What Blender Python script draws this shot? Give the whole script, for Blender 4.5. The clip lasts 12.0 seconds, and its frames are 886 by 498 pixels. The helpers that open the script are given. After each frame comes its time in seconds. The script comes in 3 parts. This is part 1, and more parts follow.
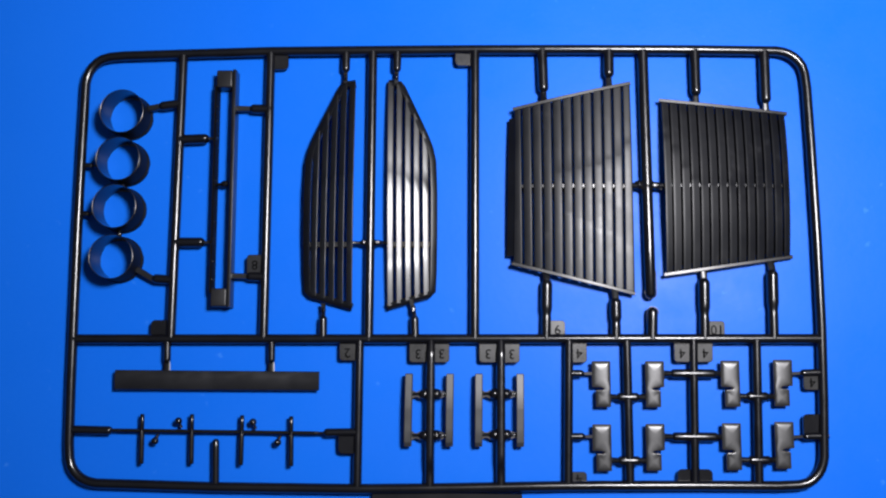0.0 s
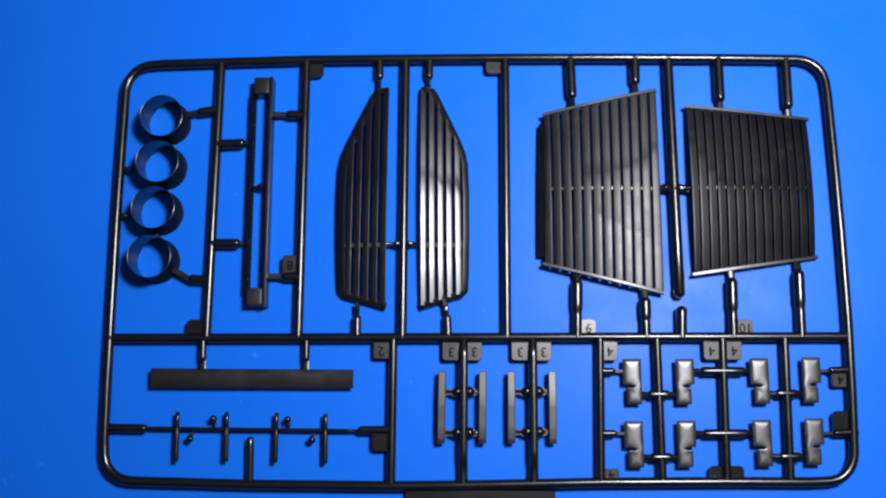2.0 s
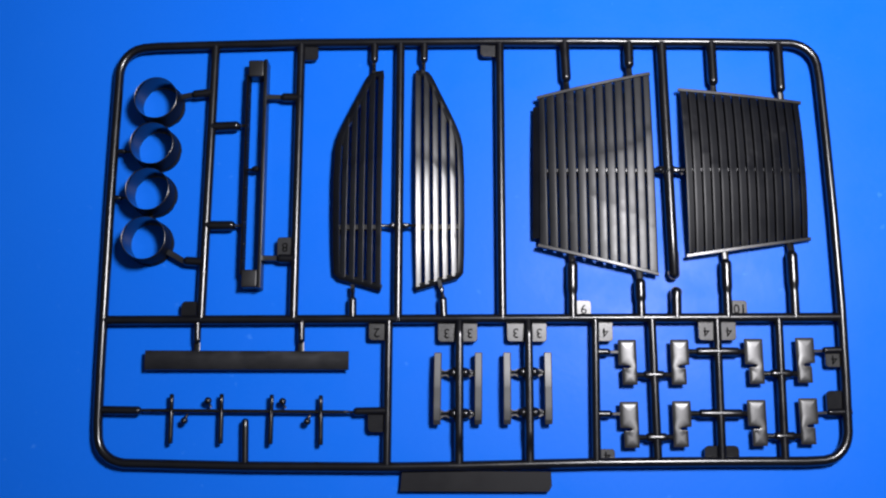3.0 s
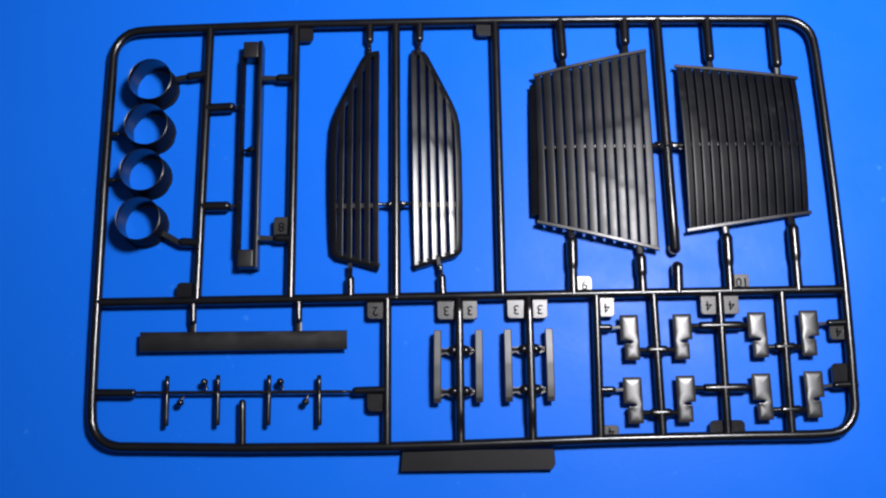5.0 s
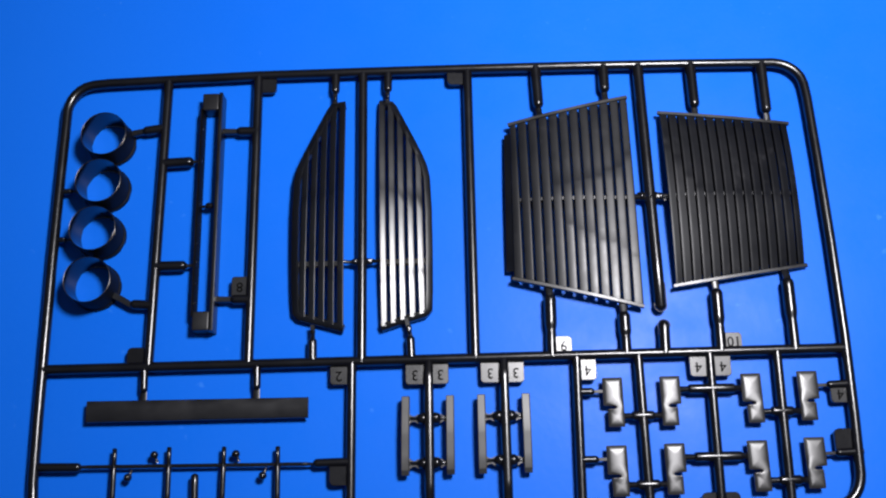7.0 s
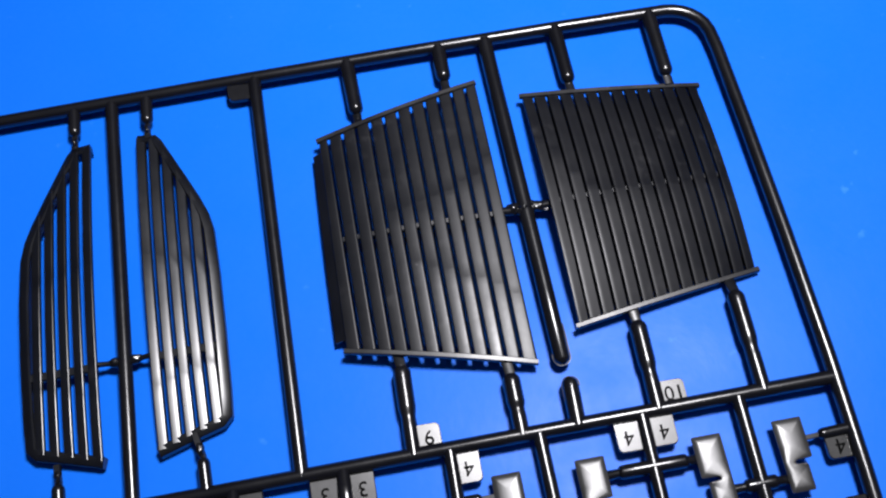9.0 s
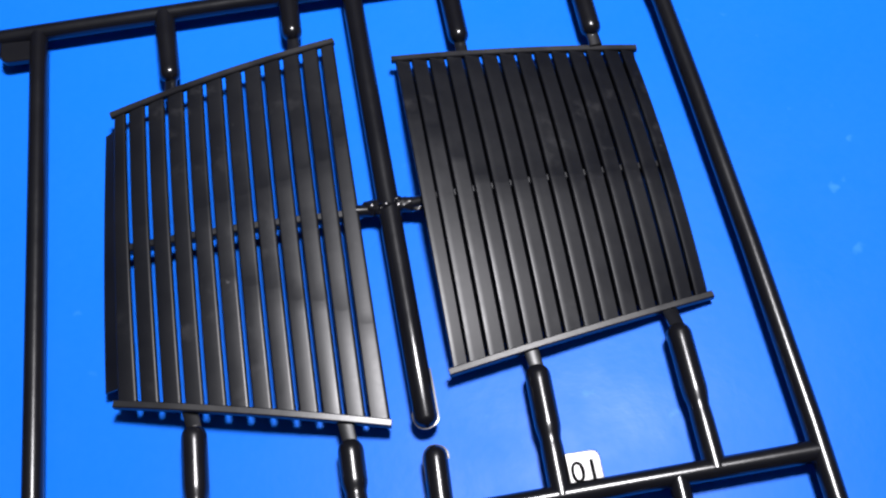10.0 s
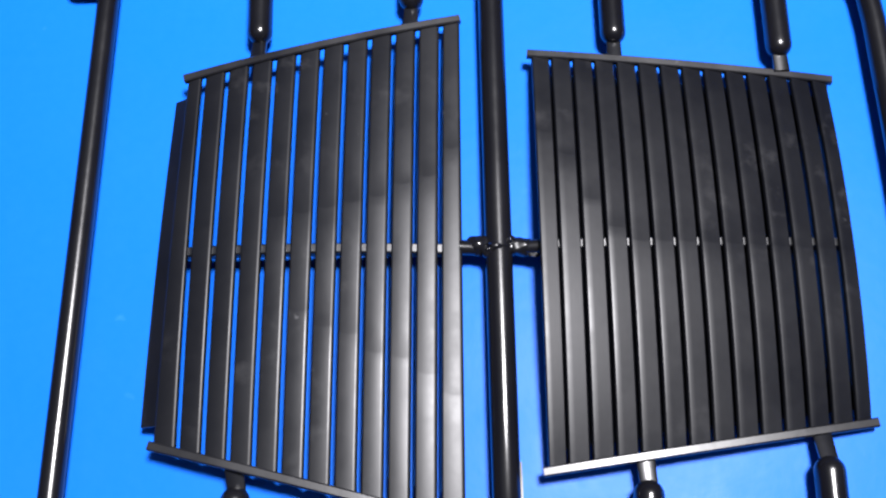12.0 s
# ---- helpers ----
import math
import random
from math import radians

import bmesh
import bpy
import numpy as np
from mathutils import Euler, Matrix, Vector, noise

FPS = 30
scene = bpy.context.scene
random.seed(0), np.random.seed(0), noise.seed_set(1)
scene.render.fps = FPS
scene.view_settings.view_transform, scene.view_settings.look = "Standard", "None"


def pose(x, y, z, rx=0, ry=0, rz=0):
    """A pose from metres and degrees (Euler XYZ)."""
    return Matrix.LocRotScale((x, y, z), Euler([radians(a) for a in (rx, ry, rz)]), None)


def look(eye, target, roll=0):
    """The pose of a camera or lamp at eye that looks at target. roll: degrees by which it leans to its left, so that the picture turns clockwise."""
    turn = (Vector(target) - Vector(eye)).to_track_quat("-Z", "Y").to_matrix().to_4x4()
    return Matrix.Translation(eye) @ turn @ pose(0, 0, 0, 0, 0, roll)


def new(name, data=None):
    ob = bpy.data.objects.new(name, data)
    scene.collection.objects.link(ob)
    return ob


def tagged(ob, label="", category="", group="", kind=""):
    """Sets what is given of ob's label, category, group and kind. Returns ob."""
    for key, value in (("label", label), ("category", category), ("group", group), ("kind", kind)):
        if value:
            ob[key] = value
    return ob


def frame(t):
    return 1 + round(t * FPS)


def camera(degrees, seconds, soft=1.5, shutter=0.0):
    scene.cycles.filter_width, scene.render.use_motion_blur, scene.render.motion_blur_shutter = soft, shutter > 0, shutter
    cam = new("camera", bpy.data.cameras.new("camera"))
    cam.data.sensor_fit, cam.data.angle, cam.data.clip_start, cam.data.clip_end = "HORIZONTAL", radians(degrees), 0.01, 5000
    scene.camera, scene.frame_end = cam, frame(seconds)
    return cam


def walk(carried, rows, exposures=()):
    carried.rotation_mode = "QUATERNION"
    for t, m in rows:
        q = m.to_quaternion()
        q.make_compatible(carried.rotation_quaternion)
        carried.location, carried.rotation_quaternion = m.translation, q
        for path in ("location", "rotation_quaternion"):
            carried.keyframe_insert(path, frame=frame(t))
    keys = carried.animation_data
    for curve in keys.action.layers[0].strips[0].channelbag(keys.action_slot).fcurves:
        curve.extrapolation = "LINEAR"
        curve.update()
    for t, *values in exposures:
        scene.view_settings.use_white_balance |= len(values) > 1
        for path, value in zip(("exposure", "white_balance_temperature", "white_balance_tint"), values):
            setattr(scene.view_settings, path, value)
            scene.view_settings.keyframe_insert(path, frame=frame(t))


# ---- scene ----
FOV = 45.50
cam = camera(FOV, 12.0, soft=2.2)
CM = 0.01
# seconds; eye in centimetres over the sheet; turn in degrees
ROWS = [
    (0, 1.006, -4.127, 35.893, 7.40, 1.72, 0.10),
    (0.5, -1.300, -5.532, 36.514, 8.41, 0.80, 1.38),
    (1, -0.250, -6.332, 36.434, 9.77, 1.40, 0.71),
    (1.5, 0.654, -6.295, 36.382, 10.51, 1.95, -0.01),
    (2, -0.251, -6.443, 36.250, 10.97, 1.46, 0.09),
    (2.5, -0.815, -6.980, 36.340, 11.39, 0.64, 0.15),
    (3, -0.686, -7.466, 36.079, 11.61, 0.55, -0.12),
    (3.2, -0.307, -7.272, 35.706, 11.31, 0.53, -0.22),
    (4.8, -0.574, -8.941, 35.284, 12.94, 0.09, -0.53),
    (5, -0.915, -9.398, 35.250, 13.67, 0.31, -0.93),
    (5.5, -0.148, -9.829, 34.507, 14.86, 1.30, -1.29),
    (6, -0.485, -10.169, 33.643, 16.02, 1.46, -1.74),
    (6.5, 0.296, -9.231, 34.073, 16.54, 2.04, -1.38),
    (6.7, 0.492, -9.205, 33.745, 16.99, 1.79, -1.20),
    (8.3, 2.614, -10.002, 27.034, 20.57, 1.49, -4.42),
    (8.5, 3.622, -9.303, 25.865, 21.39, 2.33, -6.65),
    (9, 4.062, -7.711, 22.401, 23.71, 2.47, -10.08),
    (9.5, 5.302, -6.582, 18.280, 25.97, 3.31, -11.65),
    (10, 6.936, -6.016, 15.627, 26.84, 2.19, -9.44),
    (10.5, 7.217, -4.662, 14.418, 24.38, 1.57, -3.37),
    (11, 6.798, -3.486, 13.382, 21.81, 2.22, 0.19),
    (11.5, 6.674, -3.189, 13.807, 20.79, 2.80, -0.16),
    (12, 6.711, -2.079, 14.048, 18.96, 2.60, -0.21),
]
walk(cam, [(t, pose(x * CM, y * CM, z * CM, rx, ry, rz)) for t, x, y, z, rx, ry, rz in ROWS], exposures=[(0.0, 0.02), (6.7, 0.0), (9.5, 0.13), (10.0, 0.24), (10.5, 0.39), (11.0, 0.59), (12.0, 0.75)])

# ---- light ----
world = bpy.data.worlds.new("world")
scene.world = world
world.use_nodes = True
world.node_tree.nodes["Background"].inputs["Color"].default_value = (0.80, 0.88, 1.0, 1)
world.node_tree.nodes["Background"].inputs["Strength"].default_value = 0.095

lamp_data = bpy.data.lights.new("desk_lamp_light", "AREA")
lamp_data.shape, lamp_data.size = "DISK", 0.088
lamp_data.energy = 1.68
lamp_data.spread = radians(130)
lamp_data.color = (0.98, 0.96, 1.0)
lamp = new("desk_lamp_light", lamp_data)
lamp.matrix_world = look((0.15, 0.080, 0.46), (0.05, 0.080, 0.0))


# ---- materials ----
def nodes_of(name):
    m = bpy.data.materials.new(name)
    m.use_nodes = True
    nt = m.node_tree
    return m, nt, nt.nodes["Principled BSDF"]


def noise_node(nt, scale, detail=3.0, rough=0.55, seed=0.0):
    co = nt.nodes.new("ShaderNodeTexCoord")
    mp = nt.nodes.new("ShaderNodeMapping")
    mp.inputs["Location"].default_value = (seed, seed * 0.7, seed * 1.3)
    n = nt.nodes.new("ShaderNodeTexNoise")
    n.inputs["Scale"].default_value = scale
    n.inputs["Detail"].default_value = detail
    n.inputs["Roughness"].default_value = rough
    nt.links.new(co.outputs["Object"], mp.inputs["Vector"])
    nt.links.new(mp.outputs["Vector"], n.inputs["Vector"])
    return n


def ranged(nt, src, lo, hi, a=0.3, b=0.7):
    r = nt.nodes.new("ShaderNodeMapRange")
    r.inputs["From Min"].default_value, r.inputs["From Max"].default_value = a, b
    r.inputs["To Min"].default_value, r.inputs["To Max"].default_value = lo, hi
    nt.links.new(src, r.inputs["Value"])
    return r.outputs["Result"]


def mixed(nt, fac, c1, c2):
    m = nt.nodes.new("ShaderNodeMix")
    m.data_type = "RGBA"
    m.inputs["A"].default_value, m.inputs["B"].default_value = (*c1, 1), (*c2, 1)
    nt.links.new(fac, m.inputs["Factor"])
    return m.outputs["Result"]


def plastic(name, colour, worn, rough_lo, rough_hi, bump=0.05, spec=0.5, fine=900, patches=0.0, sheen_step=0.0):
    """Injection-moulded plastic: smudged gloss over two scales, with a faint flow-marked relief."""
    m, nt, b = nodes_of(name)
    big, small = noise_node(nt, 90, 3), noise_node(nt, fine, 4, 0.65, 3.1)
    tone = mixed(nt, ranged(nt, big.outputs["Fac"], 0, 1), colour, worn)
    if patches:
        # specks of dust
        speck = noise_node(nt, 420, 2, 0.5, 5.0)
        dust = nt.nodes.new("ShaderNodeMix")
        dust.data_type = "RGBA"
        dust.inputs["B"].default_value = (0.08, 0.08, 0.085, 1)
        nt.links.new(ranged(nt, speck.outputs["Fac"], 0, 1, 0.76, 0.83), dust.inputs["Factor"])
        nt.links.new(tone, dust.inputs["A"])
        tone = dust.outputs["Result"]
        # pale rubbed smears, across and along the slats
        rub = noise_node(nt, 170, 5, 0.62, 8.0)
        where = noise_node(nt, 45, 2, 0.5, 2.7)
        both = nt.nodes.new("ShaderNodeMath")
        both.operation = "MULTIPLY"
        nt.links.new(ranged(nt, rub.outputs["Fac"], 0, 1, 0.56, 0.72), both.inputs[0])
        nt.links.new(ranged(nt, where.outputs["Fac"], 0, 0.85, 0.46, 0.62), both.inputs[1])
        smear = nt.nodes.new("ShaderNodeMix")
        smear.data_type = "RGBA"
        smear.inputs["B"].default_value = (0.030, 0.030, 0.033, 1)
        nt.links.new(both.outputs[0], smear.inputs["Factor"])
        nt.links.new(tone, smear.inputs["A"])
        tone = smear.outputs["Result"]
    nt.links.new(tone, b.inputs["Base Color"])
    add = nt.nodes.new("ShaderNodeMath")
    add.operation = "ADD"
    nt.links.new(ranged(nt, big.outputs["Fac"], rough_lo, rough_hi), add.inputs[0])
    nt.links.new(ranged(nt, small.outputs["Fac"], -0.015, 0.015), add.inputs[1])
    rough = add.outputs[0]
    if patches:
        # areas of lower roughness with a firm edge, shifted from piece to piece, for reflected patches
        info = nt.nodes.new("ShaderNodeObjectInfo")
        mark = noise_node(nt, 60, 1, 0.4, 0.6)
        mark.noise_dimensions = "4D"
        nt.links.new(ranged(nt, info.outputs["Random"], 0, 0.3, 0, 1), mark.inputs["W"])
        mark.inputs["Vector"].links[0].from_node.inputs["Scale"].default_value = (0.3, 1, 0.3)
        edge = nt.nodes.new("ShaderNodeMapRange")
        edge.interpolation_type = "SMOOTHSTEP"
        for k, v in zip(("From Min", "From Max", "To Min", "To Max"), (0.50, 0.54, 0.0, patches)):
            edge.inputs[k].default_value = v
        nt.links.new(mark.outputs["Fac"], edge.inputs["Value"])
        less = nt.nodes.new("ShaderNodeMath")
        less.operation = "SUBTRACT"
        nt.links.new(rough, less.inputs[0])
        nt.links.new(edge.outputs["Result"], less.inputs[1])
        rough = less.outputs[0]
    nt.links.new(rough, b.inputs["Roughness"])
    b.inputs["Specular IOR Level"].default_value = spec
    if sheen_step:
        # reflection edges put into the material: each zone is glossier than the one above it
        zone = nt.nodes.new("ShaderNodeAttribute")
        zone.attribute_name = "sheen_step"
        gain = nt.nodes.new("ShaderNodeMath")
        gain.operation = "MULTIPLY_ADD"
        gain.inputs[1].default_value, gain.inputs[2].default_value = sheen_step * spec, spec
        nt.links.new(zone.outputs["Fac"], gain.inputs[0])
        nt.links.new(gain.outputs[0], b.inputs["Specular IOR Level"])
    bp = nt.nodes.new("ShaderNodeBump")
    bp.inputs["Strength"].default_value, bp.inputs["Distance"].default_value = bump, 0.0001
    nt.links.new(small.outputs["Fac"], bp.inputs["Height"])
    nt.links.new(bp.outputs["Normal"], b.inputs["Normal"])
    return m


GLOSS = plastic("glossy_black_plastic", (0.005, 0.005, 0.007), (0.007, 0.007, 0.009), 0.20, 0.26, 0.004, 0.64)
SATIN = plastic("satin_black_plastic", (0.004, 0.0045, 0.007), (0.006, 0.0065, 0.009), 0.28, 0.37, 0.03, 0.7)
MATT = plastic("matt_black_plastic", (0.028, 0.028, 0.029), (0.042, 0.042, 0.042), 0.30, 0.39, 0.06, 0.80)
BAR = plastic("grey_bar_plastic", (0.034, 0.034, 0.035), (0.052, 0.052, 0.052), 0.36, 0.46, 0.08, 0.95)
SLAT = plastic("louvre_black_plastic", (0.004, 0.0045, 0.007), (0.006, 0.0065, 0.009), 0.37, 0.44, 0.05, 0.31, patches=0.03, sheen_step=0.30)
POLISHED = plastic("polished_louvre_plastic", (0.004, 0.0045, 0.007), (0.006, 0.0065, 0.009), 0.29, 0.35, 0.02, 0.60, patches=0.02, sheen_step=0.25)
SMOOTH = plastic("smooth_tab_plastic", (0.016, 0.016, 0.016), (0.026, 0.026, 0.026), 0.25, 0.31, 0.05, 0.75)
DULL = plastic("dull_dark_plastic", (0.009, 0.009, 0.011), (0.017, 0.017, 0.019), 0.34, 0.46, 0.06, 0.55)
FLASH = plastic("thin_flash_plastic", (0.05, 0.05, 0.052), (0.07, 0.07, 0.072), 0.22, 0.30, 0.02, 0.9)
PLATE = plastic("dull_plate_plastic", (0.005, 0.005, 0.007), (0.011, 0.011, 0.013), 0.42, 0.54, 0.08, 0.18)
RAIL = plastic("scuffed_rail_plastic", (0.006, 0.006, 0.008), (0.014, 0.014, 0.016), 0.32, 0.44, 0.14, 0.55, 500, patches=0.05)
INK = plastic("dull_black_plastic", (0.004, 0.004, 0.004), (0.007, 0.007, 0.007), 0.85, 0.95, 0.05, 0.04)
TUBE = plastic("thin_tube_plastic", (0.003, 0.0035, 0.006), (0.005, 0.0055, 0.008), 0.09, 0.15, 0.02, 1.0)
DULL_TUBE = plastic("dull_tube_plastic", (0.003, 0.0035, 0.005), (0.005, 0.0055, 0.007), 0.50, 0.62, 0.05, 0.15)


def paper():
    """Coated paper: even blue, slightly mottled sheen, a fine grain and pale lint."""
    m, nt, b = nodes_of("blue_paper")
    big, small = noise_node(nt, 7, 3), noise_node(nt, 420, 4, 0.6, 2.0)
    tone = mixed(nt, ranged(nt, big.outputs["Fac"], 0, 1), (0.005, 0.152, 0.83), (0.008, 0.168, 0.87))
    grain, lint = noise_node(nt, 650, 3, 0.7, 6.0), noise_node(nt, 240, 2, 0.5, 9.0)
    patch = noise_node(nt, 38, 2, 0.5, 1.5)
    spots = nt.nodes.new("ShaderNodeMath")
    spots.operation = "MULTIPLY"
    nt.links.new(ranged(nt, lint.outputs["Fac"], 0, 0.8, 0.68, 0.77), spots.inputs[0])
    nt.links.new(ranged(nt, patch.outputs["Fac"], 0, 1, 0.5, 0.62), spots.inputs[1])
    for fac, colour in ((ranged(nt, grain.outputs["Fac"], 0, 0.13), (0.016, 0.20, 0.92)), (spots.outputs[0], (0.035, 0.23, 0.92))):
        over = nt.nodes.new("ShaderNodeMix")
        over.data_type = "RGBA"
        over.inputs["B"].default_value = (*colour, 1)
        nt.links.new(fac, over.inputs["Factor"])
        nt.links.new(tone, over.inputs["A"])
        tone = over.outputs["Result"]
    nt.links.new(tone, b.inputs["Base Color"])
    blotch = noise_node(nt, 55, 4, 0.6, 4.0)
    nt.links.new(ranged(nt, blotch.outputs["Fac"], 0.31, 0.43), b.inputs["Roughness"])
    b.inputs["Specular IOR Level"].default_value = 0.11
    bp = nt.nodes.new("ShaderNodeBump")
    bp.inputs["Strength"].default_value, bp.inputs["Distance"].default_value = 0.14, 0.0002
    nt.links.new(small.outputs["Fac"], bp.inputs["Height"])
    nt.links.new(bp.outputs["Normal"], b.inputs["Normal"])
    return m


PAPER = paper()


def paint():
    m, nt, b = nodes_of("grey_wall_paint")
    n = noise_node(nt, 4, 4)
    nt.links.new(mixed(nt, ranged(nt, n.outputs["Fac"], 0, 1), (0.34, 0.34, 0.35), (0.38, 0.38, 0.39)), b.inputs["Base Color"])
    b.inputs["Roughness"].default_value = 0.8
    return m


PAINT = paint()

# ---- mesh helpers: plan in centimetres, z from the middle of the runners ----
AX = 0.33
CX, CY = 12.4, 2.6


def at(x, y, z=0.0):
    return Vector(((x - CX) * CM, (y - CY) * CM, (z + AX) * CM))


def part(name, bm, material, parent, label="", smooth=40):
    bmesh.ops.remove_doubles(bm, verts=bm.verts, dist=1e-7)
    bmesh.ops.recalc_face_normals(bm, faces=bm.faces)
    me = bpy.data.meshes.new(name)
    bm.to_mesh(me)
    bm.free()
    me.materials.append(material)
    for p in me.polygons:
        p.use_smooth = True
    me.set_sharp_from_angle(angle=radians(smooth))
    ob = new(name, me)
    ob.parent = parent
    return tagged(ob, label)


def loft(bm, rings, closed=False, caps=True):
    """Joins rings of points, one after another, into a skin."""
    rows = [[bm.verts.new(p) for p in ring] for ring in rings]
    n = len(rows[0])
    pairs = list(zip(rows, rows[1:])) + ([(rows[-1], rows[0])] if closed else [])
    for a, b in pairs:
        for i in range(n):
            bm.faces.new((a[i], a[(i + 1) % n], b[(i + 1) % n], b[i]))
    if caps and not closed:
        bm.faces.new(rows[0])
        bm.faces.new(rows[-1])
    return bm


def ring(p, side, up, ru, rv, n=20):
    return [p + side * (ru * CM * math.cos(2 * math.pi * i / n)) + up * (rv * CM * math.sin(2 * math.pi * i / n)) for i in range(n)]


def lathe(bm, p0, p1, profile, n=20):
    """A round bar from p0 to p1; profile: (distance from p0 in cm, radius)."""
    way = (p1 - p0).normalized()
    side = way.cross(Vector((0, 0, 1)))
    side = side.normalized() if side.length > 1e-6 else Vector((1, 0, 0))
    up = side.cross(way).normalized()
    return loft(bm, [ring(p0 + way * s * CM, side, up, r, r, n) for s, r in profile])


def dome(s, r, steps=6):
    """The rounded end of a bar that ends at s."""
    pts = [(s - r * (1 - math.sin(a)), r * max(math.cos(a), 0.02)) for a in (math.pi / 2 * k / steps for k in range(1, steps + 1))]
    return pts


def bar_profile(length, r, round1=False):
    out = [(length * i / 5, r) for i in range(5)]
    out += dome(length, r) if round1 else [(length, r)]
    return sorted(out, key=lambda q: q[0])


def box(bm, x0, x1, y0, y1, z0, z1, bevel=0.0, seg=2):
    """A box with rounded edges."""
    made = bmesh.ops.create_cube(bm, size=1.0)["verts"]
    mid = at((x0 + x1) / 2, (y0 + y1) / 2, (z0 + z1) / 2)
    m = Matrix.Translation(mid) @ Matrix.Diagonal((abs(x1 - x0) * CM, abs(y1 - y0) * CM, abs(z1 - z0) * CM, 1))
    bmesh.ops.transform(bm, matrix=m, verts=made)
    if bevel:
        edges = list({e for v in made for e in v.link_edges})
        bmesh.ops.bevel(bm, geom=edges, offset=bevel * CM, segments=seg, profile=0.6, affect="EDGES")
    return bm


def empty(name, loc=(0, 0, 0)):
    ob = new(name)
    ob.location = loc
    return ob


# ---- setting ----
def sheet():
    bm = bmesh.new()
    bmesh.ops.create_grid(bm, x_segments=60, y_segments=60, size=1.0)
    for v in bm.verts:
        v.co.z = 0.0006 * (noise.noise(v.co * 6.0) - 0.3) if v.co.length > 0.25 else 0.0
        v.co.z = min(v.co.z, 0.0)
    me = bpy.data.meshes.new("backdrop")
    bm.to_mesh(me)
    bm.free()
    me.materials.append(PAPER)
    ob = new("backdrop", me)
    return tagged(ob, "smooth saturated blue paper sheet lying flat under the sprue", "backdrop", kind="structure")


sheet()


def slab(name, x0, x1, y0, y1, z0, z1, label, category):
    bm = bmesh.new()
    vs = bmesh.ops.create_cube(bm, size=1.0)["verts"]
    bmesh.ops.transform(bm, matrix=Matrix.Translation(((x0 + x1) / 2, (y0 + y1) / 2, (z0 + z1) / 2)) @ Matrix.Diagonal((x1 - x0, y1 - y0, z1 - z0, 1)), verts=vs)
    me = bpy.data.meshes.new(name)
    bm.to_mesh(me)
    bm.free()
    me.materials.append(PAINT)
    tagged(new(name, me), label, category, kind="structure")


slab("wall_north", -1.1, 1.1, 1.0, 1.1, -0.01, 1.4, "plain grey painted wall behind the blue sheet", "wall")
slab("wall_south", -1.1, 1.1, -1.1, -1.0, -0.01, 1.4, "plain grey painted wall beside the blue sheet", "wall")
slab("wall_east", 1.0, 1.1, -1.0, 1.0, -0.01, 1.4, "plain grey painted wall beside the blue sheet", "wall")
slab("wall_west", -1.1, -1.0, -1.0, 1.0, -0.01, 1.4, "plain grey painted wall beside the blue sheet", "wall")

# ---- the sprue ----
sprue = tagged(empty("model_kit_sprue"), "black plastic model kit sprue lying on blue paper, parts still attached", "model sprue")
RR = 0.162


def runner_loop():
    """The outer runner: a closed round bar with rounded corners, slightly bowed as it is."""
    pts = []

    def arc(cx, cy, r, a0, a1, n=7):
        for i in range(n + 1):
            a = radians(a0 + (a1 - a0) * i / n)
            pts.append((cx + r * math.cos(a), cy + r * math.sin(a)))

    def line(*some):
        pts.extend(some)

    arc(0.80, 8.95, 1.0, 180, 90)
    line((3.1, 10.00), (6.3, 10.07), (9.9, 10.08), (13.4, 10.08), (17.0, 10.06), (21.0, 10.01))
    arc(23.80, 8.97, 0.98, 90, 0)
    line((24.85, 6.5), (24.91, 3.5), (24.93, 0.5), (24.89, -2.0))
    arc(23.87, -3.79, 0.96, 0, -90)
    line((20.6, -4.74), (16.5, -4.77), (14.2, -4.82), (11.9, -4.87), (9.5, -4.90), (4.8, -4.86))
    arc(0.78, -3.78, 0.98, 270, 180)
    line((-0.23, -1.5), (-0.24, 1.0), (-0.25, 4.0), (-0.23, 6.5))
    # even out the corners of the path
    for _ in range(2):
        n = len(pts)
        pts = [((pts[i - 1][0] + 4 * pts[i][0] + pts[(i + 1) % n][0]) / 6, (pts[i - 1][1] + 4 * pts[i][1] + pts[(i + 1) % n][1]) / 6) if math.dist(pts[i - 1], pts[i]) < 0.5 else pts[i] for i in range(n)]
    rings = []
    n = len(pts)
    for i in range(n):
        a, b = Vector(pts[i - 1]), Vector(pts[(i + 1) % n])
        d = (b - a).normalized()
        rings.append(ring(at(*pts[i]), Vector((d.y, -d.x, 0)), Vector((0, 0, 1)), RR + 0.005, RR + 0.005, 24))
    bm = bmesh.new()
    loft(bm, rings, closed=True)
    part("outer_runner", bm, GLOSS, sprue)


runner_loop()


def runner(p0, p1, r=RR, round1=False):
    bm = bmesh.new()
    a, b = at(*p0), at(*p1)
    lathe(bm, a, b, bar_profile((b - a).length / CM, r, round1), 24)
    return part("runner", bm, GLOSS, sprue)


